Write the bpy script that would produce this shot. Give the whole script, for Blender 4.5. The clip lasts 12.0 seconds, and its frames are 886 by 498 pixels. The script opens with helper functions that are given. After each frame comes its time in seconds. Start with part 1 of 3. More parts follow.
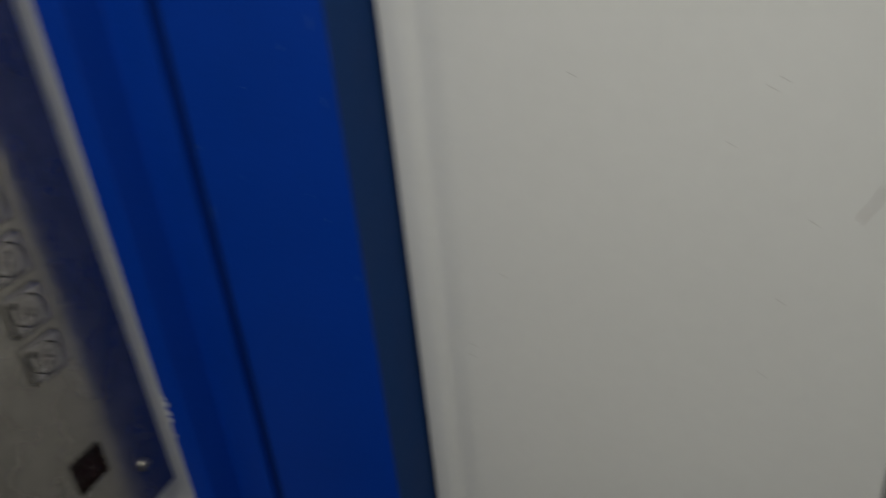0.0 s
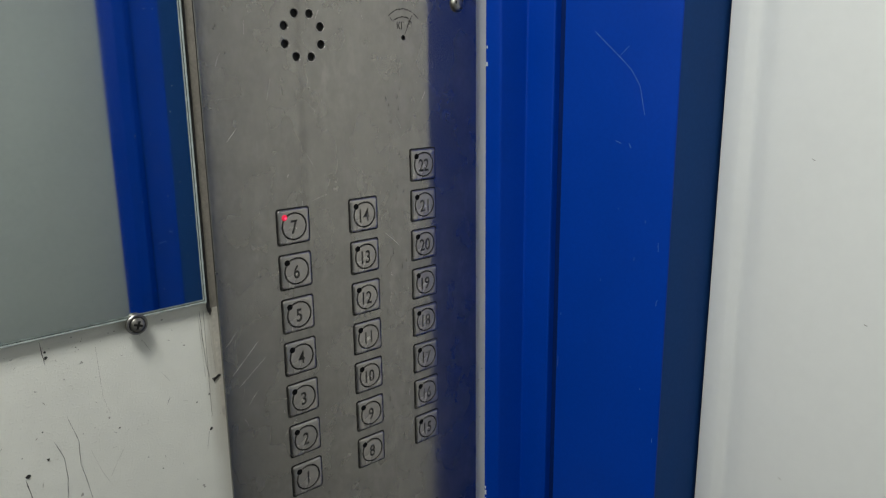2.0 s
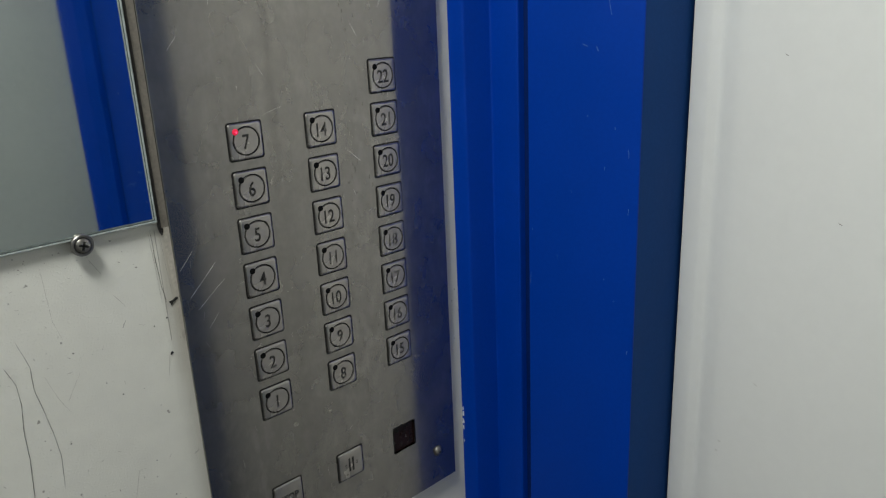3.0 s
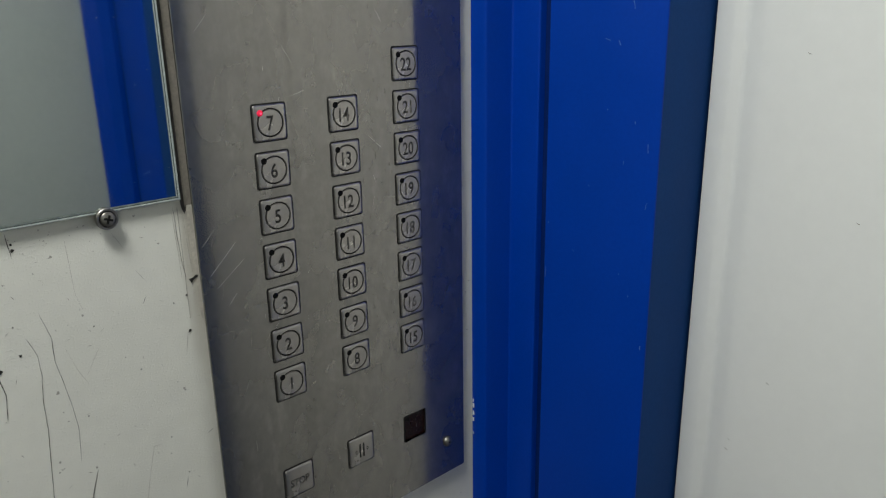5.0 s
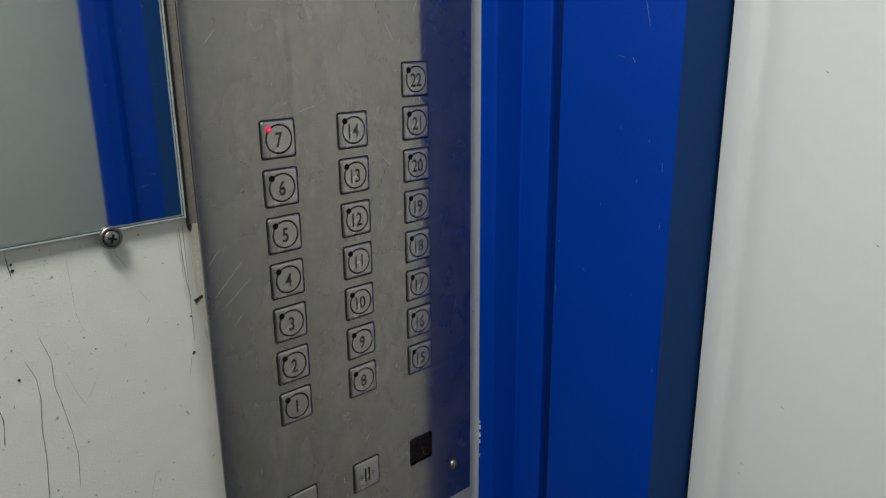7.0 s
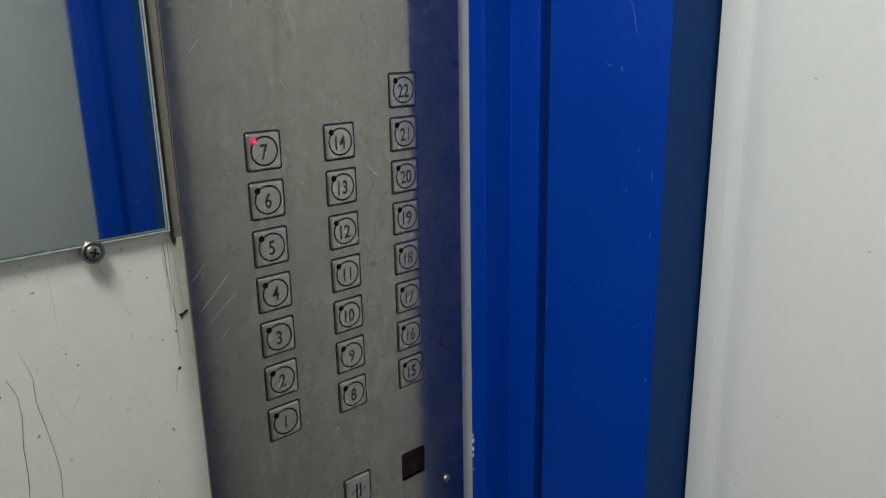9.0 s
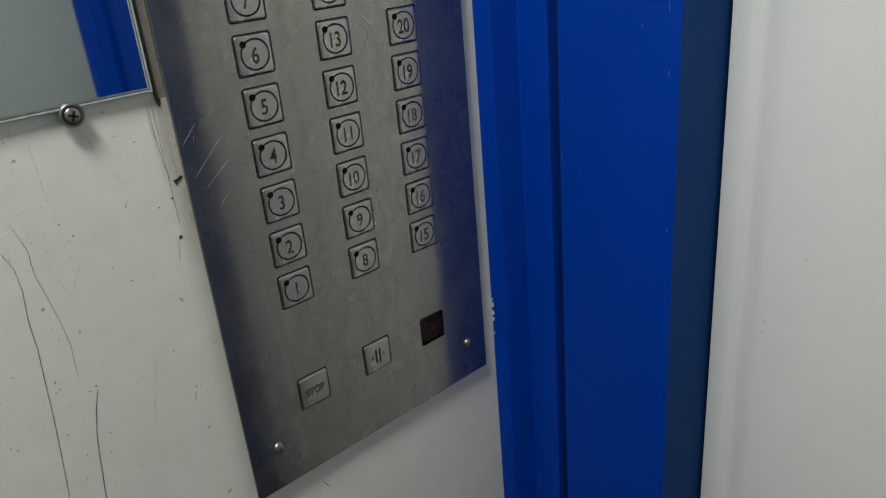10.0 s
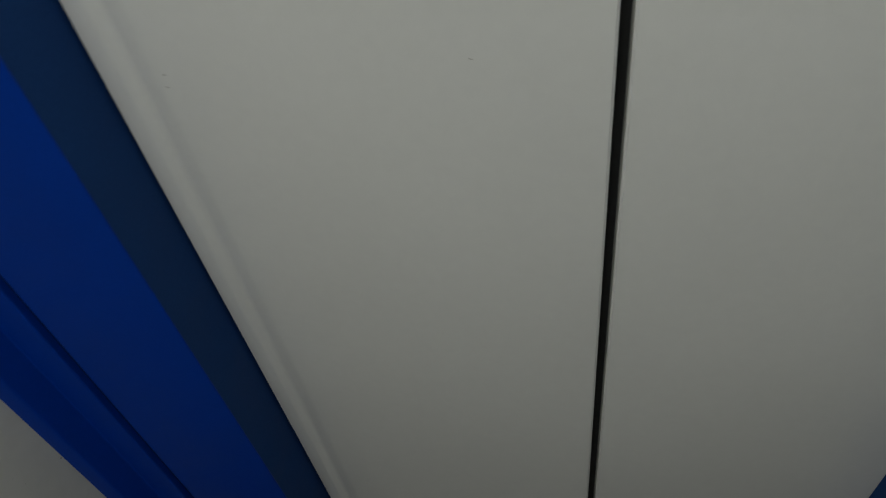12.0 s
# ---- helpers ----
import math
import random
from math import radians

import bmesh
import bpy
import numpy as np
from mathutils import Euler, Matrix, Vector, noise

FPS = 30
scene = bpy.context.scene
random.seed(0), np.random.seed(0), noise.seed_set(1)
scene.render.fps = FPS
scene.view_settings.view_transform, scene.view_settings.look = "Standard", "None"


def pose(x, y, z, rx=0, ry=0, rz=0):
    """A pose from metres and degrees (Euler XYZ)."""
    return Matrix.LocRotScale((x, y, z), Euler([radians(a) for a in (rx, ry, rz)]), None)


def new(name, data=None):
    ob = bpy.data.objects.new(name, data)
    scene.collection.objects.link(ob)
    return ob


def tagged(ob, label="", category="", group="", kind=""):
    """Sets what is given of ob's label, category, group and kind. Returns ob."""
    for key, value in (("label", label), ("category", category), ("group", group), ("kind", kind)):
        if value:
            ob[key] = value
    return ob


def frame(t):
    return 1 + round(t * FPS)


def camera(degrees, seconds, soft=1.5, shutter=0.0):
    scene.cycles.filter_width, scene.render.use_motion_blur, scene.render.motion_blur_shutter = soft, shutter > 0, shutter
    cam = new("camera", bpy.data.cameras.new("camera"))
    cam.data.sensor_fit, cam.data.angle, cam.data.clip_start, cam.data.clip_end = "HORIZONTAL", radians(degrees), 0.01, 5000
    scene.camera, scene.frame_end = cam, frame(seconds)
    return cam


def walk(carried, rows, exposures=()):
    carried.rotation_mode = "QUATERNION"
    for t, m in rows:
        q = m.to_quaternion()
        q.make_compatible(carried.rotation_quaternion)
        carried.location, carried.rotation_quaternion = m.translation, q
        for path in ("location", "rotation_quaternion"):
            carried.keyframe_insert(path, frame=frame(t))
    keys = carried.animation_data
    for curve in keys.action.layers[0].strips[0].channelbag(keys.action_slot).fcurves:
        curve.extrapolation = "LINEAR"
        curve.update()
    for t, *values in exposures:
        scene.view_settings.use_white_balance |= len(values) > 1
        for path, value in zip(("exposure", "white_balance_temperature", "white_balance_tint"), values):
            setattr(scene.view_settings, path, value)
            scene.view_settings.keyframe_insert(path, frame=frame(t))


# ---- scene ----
# The way of the camera: t, x, y, z, turn about x, y, z
PATH = [
    (0.0, -0.1471, -0.3972, 1.277, 62.37, 5.12, -71.06),
    (0.2, -0.1629, -0.3931, 1.3093, 66.6, 3.82, -59.89),
    (0.4, -0.2126, -0.3954, 1.3412, 71.8, 2.91, -53.01),
    (0.5, -0.2239, -0.4355, 1.3406, 74.39, 3.05, -47.12),
    (1.0, -0.2842, -0.4824, 1.3566, 77.32, 1.14, -42.88),
    (1.5, -0.2989, -0.5054, 1.3479, 77.6, 0.84, -42.59),
    (2.0, -0.2963, -0.5059, 1.3471, 76.53, 0.56, -42.44),
    (2.5, -0.2833, -0.5029, 1.3428, 75.34, 0.95, -42.47),
    (3.0, -0.2736, -0.5086, 1.3163, 72.33, 2.37, -43.9),
    (5.0, -0.2857, -0.507, 1.3048, 72.66, 0.88, -42.95),
    (5.5, -0.2808, -0.5028, 1.3043, 72.46, 0.93, -42.41),
    (6.0, -0.2848, -0.4938, 1.3019, 72.44, 0.91, -43.06),
    (6.5, -0.2874, -0.4882, 1.3014, 72.81, 0.69, -43.18),
    (7.0, -0.2849, -0.4859, 1.3064, 73.59, 0.46, -43.33),
    (9.0, -0.2768, -0.4868, 1.3026, 74.65, 1.02, -43.72),
    (9.5, -0.2594, -0.4865, 1.2822, 68.45, 5.04, -42.85),
    (10.0, -0.2571, -0.4817, 1.2659, 66.51, 4.78, -43.12),
    (10.5, -0.2676, -0.4752, 1.2697, 69.82, 3.54, -44.2),
    (11.0, -0.2563, -0.4671, 1.2684, 68.67, 3.56, -45.3),
    (11.2, -0.2302, -0.4597, 1.2604, 62.76, 4.39, -49.08),
    (11.5, -0.1606, -0.4765, 1.2173, 51.57, 4.52, -63.63),
    (11.6, -0.1446, -0.4754, 1.2088, 49.13, 4.48, -70.01),
    (11.8, -0.1204, -0.4795, 1.2088, 44.64, 4.65, -81.26),
    (12.0, -0.0768, -0.5108, 1.2088, 41.49, 6.62, -83.52),
]
cam = camera(60.72, 12.0, soft=1.2, shutter=0.35)
walk(cam, [(r[0], pose(*r[1:])) for r in PATH],
     exposures=[(0.0, -0.60, 6450, 9), (0.4, -0.24, 6300, 6), (0.8, -0.02, 6170, 6), (11.2, 0.0, 6170, 6), (11.6, 0.05, 6250, 5), (12.0, -0.66, 6300, 5)])

# ---- light: one lamp in the ceiling of the closed cabin ----
world = bpy.data.worlds.new("world")
world.use_nodes = True
world.node_tree.nodes["Background"].inputs[0].default_value = (0.02, 0.02, 0.02, 1)
scene.world = world
LAMP = (-0.50, -0.36, 2.10)
lamp_data = bpy.data.lights.new("ceiling_lamp_light", "AREA")
lamp_data.shape, lamp_data.size, lamp_data.size_y = "RECTANGLE", 0.28, 0.28
lamp_data.energy, lamp_data.color = 14.5, (1.0, 0.985, 0.95)
lamp_ob = new("ceiling_lamp_light", lamp_data)
lamp_ob.matrix_world = pose(LAMP[0], LAMP[1], LAMP[2] - 0.01)

Z0 = 1.02       # height of the lowest floor button's indicator
WALL_Y = 0.008  # face of the wall with the control panel
FAR_Y = -1.032  # face of the wall across the cabin
REAR_X = -1.13
CEIL_Z = 2.13


# ---- materials ----
def material(name, base, rough=0.5, metal=0.0, vary=0.06, scale=30.0, fine=400.0, bump=0.0, bump_scale=600.0,
             rough_vary=0.08, stretch=(1, 1, 1), spec=0.5, brushed=0.0):
    m = bpy.data.materials.new(name)
    m.use_nodes = True
    nt = m.node_tree
    b = nt.nodes["Principled BSDF"]
    b.inputs["Metallic"].default_value = metal
    b.inputs["Specular IOR Level"].default_value = spec
    tc = nt.nodes.new("ShaderNodeTexCoord")
    mp = nt.nodes.new("ShaderNodeMapping")
    mp.inputs["Scale"].default_value = stretch
    nt.links.new(tc.outputs["Object"], mp.inputs["Vector"])
    n1 = nt.nodes.new("ShaderNodeTexNoise")
    n1.inputs["Scale"].default_value, n1.inputs["Detail"].default_value = scale, 5
    n2 = nt.nodes.new("ShaderNodeTexNoise")
    n2.inputs["Scale"].default_value, n2.inputs["Detail"].default_value = fine, 3
    for n in (n1, n2):
        nt.links.new(mp.outputs[0], n.inputs["Vector"])
    add = nt.nodes.new("ShaderNodeMath")
    add.operation = "ADD"
    nt.links.new(n1.outputs[0], add.inputs[0])
    nt.links.new(n2.outputs[0], add.inputs[1])
    r = nt.nodes.new("ShaderNodeMapRange")
    r.inputs["From Min"].default_value, r.inputs["From Max"].default_value = 0.6, 1.4
    nt.links.new(add.outputs[0], r.inputs["Value"])
    mix = nt.nodes.new("ShaderNodeMix")
    mix.data_type = "RGBA"
    mix.inputs["A"].default_value = (*[c * (1 - vary) for c in base], 1)
    mix.inputs["B"].default_value = (*[min(1, c * (1 + vary)) for c in base], 1)
    nt.links.new(r.outputs[0], mix.inputs["Factor"])
    nt.links.new(mix.outputs["Result"], b.inputs["Base Color"])
    rr = nt.nodes.new("ShaderNodeMapRange")
    rr.inputs["From Min"].default_value, rr.inputs["From Max"].default_value = 0.3, 0.7
    rr.inputs["To Min"].default_value, rr.inputs["To Max"].default_value = max(0.02, rough - rough_vary), rough + rough_vary
    nt.links.new(n1.outputs[0], rr.inputs["Value"])
    nt.links.new(rr.outputs[0], b.inputs["Roughness"])
    if brushed:
        b.inputs["Anisotropic"].default_value = brushed
        along = nt.nodes.new("ShaderNodeCombineXYZ")
        along.inputs["Z"].default_value = 1
        nt.links.new(along.outputs[0], b.inputs["Tangent"])
    if bump:
        n3 = nt.nodes.new("ShaderNodeTexNoise")
        n3.inputs["Scale"].default_value, n3.inputs["Detail"].default_value = bump_scale, 3
        nt.links.new(mp.outputs[0], n3.inputs["Vector"])
        bp = nt.nodes.new("ShaderNodeBump")
        bp.inputs["Strength"].default_value, bp.inputs["Distance"].default_value = bump, 0.0006
        nt.links.new(n3.outputs[0], bp.inputs["Height"])
        nt.links.new(bp.outputs[0], b.inputs["Normal"])
    return m


def dirty_wall(name):
    """White laminate with a pebbled relief, faint stains and a few dark pinpricks."""
    m = material(name, (0.68, 0.662, 0.59), 0.42, vary=0.05, scale=9, fine=60, bump=0.28, bump_scale=600)
    nt = m.node_tree
    b = nt.nodes["Principled BSDF"]
    relief = next(n for n in nt.nodes if n.type == "BUMP")
    grain = relief.inputs["Height"].links[0].from_socket
    peaks = nt.nodes.new("ShaderNodeMapRange")
    peaks.interpolation_type = "SMOOTHSTEP"
    peaks.inputs["From Min"].default_value, peaks.inputs["From Max"].default_value = 0.52, 0.74
    nt.links.new(grain, peaks.inputs["Value"])
    nt.links.new(peaks.outputs[0], relief.inputs["Height"])
    old = b.inputs["Base Color"].links[0].from_socket
    tc = next(n for n in nt.nodes if n.type == "TEX_COORD")
    v = nt.nodes.new("ShaderNodeTexNoise")
    v.inputs["Scale"].default_value, v.inputs["Detail"].default_value = 170, 2
    nt.links.new(tc.outputs["Object"], v.inputs["Vector"])
    cr = nt.nodes.new("ShaderNodeMapRange")
    cr.inputs["From Min"].default_value, cr.inputs["From Max"].default_value = 0.735, 0.76
    cr.inputs["To Max"].default_value = 0.6
    nt.links.new(v.outputs[0], cr.inputs["Value"])
    mix = nt.nodes.new("ShaderNodeMix")
    mix.data_type = "RGBA"
    mix.inputs["B"].default_value = (0.1, 0.085, 0.07, 1)
    nt.links.new(cr.outputs[0], mix.inputs["Factor"])
    nt.links.new(old, mix.inputs["A"])
    # beige wear along the panel's edge, fading away from it
    sx = nt.nodes.new("ShaderNodeSeparateXYZ")
    nt.links.new(tc.outputs["Object"], sx.inputs[0])
    mp = nt.nodes.new("ShaderNodeMapping")
    mp.inputs["Scale"].default_value = (260, 1, 22)
    nt.links.new(tc.outputs["Object"], mp.inputs["Vector"])
    n = nt.nodes.new("ShaderNodeTexNoise")
    n.inputs["Scale"].default_value, n.inputs["Detail"].default_value = 1.0, 5
    nt.links.new(mp.outputs[0], n.inputs["Vector"])
    wob = nt.nodes.new("ShaderNodeMath")
    wob.operation = "MULTIPLY_ADD"
    nt.links.new(n.outputs[0], wob.inputs[0])
    wob.inputs[1].default_value = 0.014
    nt.links.new(sx.outputs["X"], wob.inputs[2])
    near = nt.nodes.new("ShaderNodeMapRange")
    near.inputs["From Min"].default_value, near.inputs["From Max"].default_value = -0.0655, -0.0535
    near.inputs["To Max"].default_value = 0.75
    nt.links.new(wob.outputs[0], near.inputs["Value"])
    low = nt.nodes.new("ShaderNodeMapRange")
    low.inputs["From Min"].default_value, low.inputs["From Max"].default_value = 1.02 + 0.01, 1.02 + 0.12
    low.inputs["To Min"].default_value = 0.15
    nt.links.new(sx.outputs["Z"], low.inputs["Value"])
    both = nt.nodes.new("ShaderNodeMath")
    both.operation = "MULTIPLY"
    nt.links.new(near.outputs[0], both.inputs[0])
    nt.links.new(low.outputs[0], both.inputs[1])
    # the panel's own side only
    side = nt.nodes.new("ShaderNodeMath")
    side.operation = "LESS_THAN"
    side.inputs[1].default_value = 0.0
    nt.links.new(sx.outputs["X"], side.inputs[0])
    gate = nt.nodes.new("ShaderNodeMath")
    gate.operation = "MULTIPLY"
    nt.links.new(both.outputs[0], gate.inputs[0])
    nt.links.new(side.outputs[0], gate.inputs[1])
    worn = nt.nodes.new("ShaderNodeMix")
    worn.data_type = "RGBA"
    worn.inputs["B"].default_value = (0.36, 0.31, 0.235, 1)
    nt.links.new(gate.outputs[0], worn.inputs["Factor"])
    nt.links.new(mix.outputs["Result"], worn.inputs["A"])
    nt.links.new(worn.outputs["Result"], b.inputs["Base Color"])
    return m


def glowing(name, color, strength):
    m = bpy.data.materials.new(name)
    m.use_nodes = True
    b = m.node_tree.nodes["Principled BSDF"]
    b.inputs["Base Color"].default_value = (*color, 1)
    b.inputs["Emission Color"].default_value = (*color, 1)
    b.inputs["Emission Strength"].default_value = strength
    return m


WALL = dirty_wall("white_laminate")
REAR = material("dark_grey_laminate", (0.10, 0.10, 0.10), 0.5, vary=0.06, scale=9, fine=140)
GREY = material("grey_laminate", (0.37, 0.385, 0.37), 0.5, vary=0.05, scale=9, fine=140, bump=0.3, bump_scale=420)
DOOR = material("white_door_paint", (0.78, 0.772, 0.735), 0.36, vary=0.02, scale=6, fine=90, bump=0.08, bump_scale=900)
BLUE = material("blue_paint", (0.0, 0.036, 0.318), 0.44, spec=0.17, vary=0.08, scale=14, fine=300, bump=0.06, bump_scale=900)
NAVY = material("navy_paint", (0.016, 0.057, 0.195), 0.6, spec=0.03, vary=0.08, scale=14, fine=300, bump=0.06, bump_scale=900)
# the post's blue, darkened for the shade in its slot
SLOT_SHADE = material("shaded_blue_slot", (0.0, 0.013, 0.10), 0.6, vary=0.1, scale=14, spec=0.2)
STEEL = material("brushed_steel", (0.334, 0.316, 0.290), 0.12, 1.0, vary=0.10, scale=34, fine=190,
                 rough_vary=0.008, stretch=(1, 1, 0.8), brushed=1.0)


def hazy(m, rough, share_of):
    """Adds a second, duller sheen to a metal: fingerprints and wear over the polish, in blotches."""
    nt = m.node_tree
    a = nt.nodes["Principled BSDF"]
    b = nt.nodes.new("ShaderNodeBsdfPrincipled")
    b.inputs["Metallic"].default_value = 1.0
    b.inputs["Roughness"].default_value = rough
    for key in ("Base Color", "Normal"):
        if a.inputs[key].links:
            nt.links.new(a.inputs[key].links[0].from_socket, b.inputs[key])
    tc = next(n for n in nt.nodes if n.type == "MAPPING")
    n = nt.nodes.new("ShaderNodeTexNoise")
    n.inputs["Scale"].default_value, n.inputs["Detail"].default_value = 22, 6
    nt.links.new(tc.outputs[0], n.inputs["Vector"])
    r = nt.nodes.new("ShaderNodeMapRange")
    r.inputs["From Min"].default_value, r.inputs["From Max"].default_value = 0.3, 0.7
    r.inputs["To Min"].default_value, r.inputs["To Max"].default_value = share_of - 0.08, share_of + 0.08
    nt.links.new(n.outputs[0], r.inputs["Value"])
    mix = nt.nodes.new("ShaderNodeMixShader")
    nt.links.new(r.outputs[0], mix.inputs[0])
    nt.links.new(a.outputs[0], mix.inputs[1])
    nt.links.new(b.outputs[0], mix.inputs[2])
    out = next(n for n in nt.nodes if n.type == "OUTPUT_MATERIAL")
    nt.links.new(mix.outputs[0], out.inputs["Surface"])


def rubbed(m, amount):
    """Cloudy upright wipe marks and dried drips on a metal, patchy over its face."""
    nt = m.node_tree
    a = nt.nodes["Principled BSDF"]
    old = a.inputs["Base Color"].links[0].from_socket
    tc = next(n for n in nt.nodes if n.type == "TEX_COORD")
    outs = []
    for stretch, detail, lo, hi in (((110, 1, 44), 8, 0.50, 0.62), ((16, 1, 4), 3, 0.42, 0.60), ((380, 1, 230), 4, 0.35, 0.7)):
        mp = nt.nodes.new("ShaderNodeMapping")
        mp.inputs["Scale"].default_value = stretch
        nt.links.new(tc.outputs["Object"], mp.inputs["Vector"])
        n = nt.nodes.new("ShaderNodeTexNoise")
        n.inputs["Scale"].default_value, n.inputs["Detail"].default_value = 1.0, detail
        nt.links.new(mp.outputs[0], n.inputs["Vector"])
        r = nt.nodes.new("ShaderNodeMapRange")
        r.inputs["From Min"].default_value, r.inputs["From Max"].default_value = lo, hi
        nt.links.new(n.outputs[0], r.inputs["Value"])
        outs.append(r.outputs[0])
    patch = nt.nodes.new("ShaderNodeMath")
    patch.operation = "MULTIPLY"
    nt.links.new(outs[0], patch.inputs[0])
    nt.links.new(outs[1], patch.inputs[1])
    grain = nt.nodes.new("ShaderNodeMath")
    grain.operation, grain.use_clamp = "MULTIPLY_ADD", False
    nt.links.new(outs[2], grain.inputs[0])
    grain.inputs[1].default_value = 0.30
    nt.links.new(patch.outputs[0], grain.inputs[2])
    lift = nt.nodes.new("ShaderNodeMapRange")
    lift.clamp = False
    lift.inputs["To Min"].default_value, lift.inputs["To Max"].default_value = 1 - amount * 0.42, 1 + amount
    nt.links.new(grain.outputs[0], lift.inputs["Value"])
    mul = nt.nodes.new("ShaderNodeVectorMath")
    mul.operation = "SCALE"
    nt.links.new(old, mul.inputs[0])
    nt.links.new(lift.outputs[0], mul.inputs["Scale"])
    nt.links.new(mul.outputs[0], a.inputs["Base Color"])


rubbed(STEEL, 0.11)
hazy(STEEL, 0.46, 0.27)
BUTTON = material("button_steel", (0.455, 0.425, 0.388), 0.26, 1.0, vary=0.07, scale=60, fine=300, rough_vary=0.03)
hazy(BUTTON, 0.36, 0.45)
SCREW = material("screw_steel", (0.30, 0.282, 0.25), 0.36, 1.0, vary=0.15, scale=300, fine=900)
DARK = material("black_gap", (0.012, 0.012, 0.012), 0.7, vary=0.2, scale=100)
GRIME = material("engraved_grime", (0.018, 0.017, 0.016), 0.75, spec=0.15, vary=0.3, scale=300)
def uneven(m, pale):
    """Dirt that has been rubbed out of an engraving here and there, more on some pieces than on others."""
    nt = m.node_tree
    b = nt.nodes["Principled BSDF"]
    old = b.inputs["Base Color"].links[0].from_socket
    tc = next(n for n in nt.nodes if n.type == "TEX_COORD")
    info = nt.nodes.new("ShaderNodeObjectInfo")
    shift = nt.nodes.new("ShaderNodeVectorMath")
    shift.operation = "ADD"
    nt.links.new(tc.outputs["Object"], shift.inputs[0])
    nt.links.new(info.outputs["Random"], shift.inputs[1])
    n = nt.nodes.new("ShaderNodeTexNoise")
    n.inputs["Scale"].default_value, n.inputs["Detail"].default_value = 130, 3
    nt.links.new(shift.outputs[0], n.inputs["Vector"])
    add = nt.nodes.new("ShaderNodeMath")
    add.operation = "MULTIPLY_ADD"
    nt.links.new(info.outputs["Random"], add.inputs[0])
    add.inputs[1].default_value = 0.3
    nt.links.new(n.outputs[0], add.inputs[2])
    r = nt.nodes.new("ShaderNodeMapRange")
    r.inputs["From Min"].default_value, r.inputs["From Max"].default_value = 0.63, 0.94
    r.inputs["To Max"].default_value = 0.85
    nt.links.new(add.outputs[0], r.inputs["Value"])
    mix = nt.nodes.new("ShaderNodeMix")
    mix.data_type = "RGBA"
    mix.inputs["B"].default_value = (*pale, 1)
    nt.links.new(r.outputs[0], mix.inputs["Factor"])
    nt.links.new(old, mix.inputs["A"])
    nt.links.new(mix.outputs["Result"], b.inputs["Base Color"])


STAMPED = material("stamped_grime", (0.016, 0.015, 0.014), 0.7, spec=0.15, vary=0.3, scale=300)
uneven(STAMPED, (0.06, 0.057, 0.053))
ENGRAVED = material("engraved_steel", (0.035, 0.033, 0.031), 0.5, 0.3, vary=0.2, scale=300)
uneven(ENGRAVED, (0.24, 0.228, 0.212))
SCRATCH = material("bare_scratch", (0.50, 0.48, 0.45), 0.4, 0.7, vary=0.2, scale=300)
CHIP = material("pale_scuff", (0.13, 0.22, 0.46), 0.6, vary=0.3, scale=300)
CHIP_WHITE = material("chipped_white", (0.7, 0.7, 0.68), 0.6, vary=0.2, scale=300)
CRACK = material("dark_crack", (0.09, 0.078, 0.068), 0.8, vary=0.4, scale=400)
PIT = material("black_pit", (0.02, 0.018, 0.016), 0.8, vary=0.3, scale=400)
FAINT = material("faint_crack", (0.36, 0.33, 0.29), 0.8, vary=0.3, scale=400)
# worn beige, darkened for the shade between mirror and panel
BEIGE_SHADED = material("worn_and_shaded_edge", (0.22, 0.195, 0.16), 0.7, vary=0.25, scale=120, fine=500, bump=0.3)
WORN = material("worn_laminate", (0.50, 0.46, 0.39), 0.6, vary=0.2, scale=120, fine=500, bump=0.3)
# near-black for the shade that the mirror throws into the gap
GAP_SHADE = material("painted_gap_shade", (0.07, 0.062, 0.055), 0.8, vary=0.4, scale=150, fine=600)
SMEAR = material("brown_smear", (0.38, 0.30, 0.26), 0.7, vary=0.3, scale=300)
MIRROR = material("mirror_silver", (0.68, 0.715, 0.69), 0.03, 1.0, vary=0.015, scale=12, fine=200, rough_vary=0.012)
GLASS_EDGE = material("ground_glass_edge", (0.40, 0.44, 0.41), 0.25, vary=0.25, scale=160, fine=700)
# dark part of the edge's reflection in the silver, as a colour
EDGE_REFLECTION = material("dark_edge_reflection", (0.10, 0.115, 0.105), 0.2, vary=0.3, scale=160)
DUST = material("mirror_dust", (0.30, 0.33, 0.31), 0.7, vary=0.4, scale=500)
STAIN = material("stained_steel", (0.265, 0.25, 0.23), 0.2, 1.0, vary=0.3, scale=300)
SENSOR = material("dark_red_window", (0.010, 0.002, 0.002), 0.3, spec=0.2, vary=0.3, scale=200)
FLOOR = material("grey_lino", (0.025, 0.024, 0.023), 0.6, vary=0.2, scale=20, fine=200, bump=0.2)
CEIL = material("white_ceiling", (0.6, 0.6, 0.58), 0.5, vary=0.02, scale=8)
LED_ON = glowing("lit_indicator", (0.50, 0.008, 0.035), 0.75)
LED_CORE = glowing("lit_indicator_core", (0.95, 0.06, 0.16), 1.1)
LED_OFF = material("dark_indicator", (0.004, 0.004, 0.004), 0.7, spec=0.1, vary=0.2, scale=300)
DIFFUSER = glowing("lamp_diffuser", (1.0, 0.98, 0.94), 2.0)


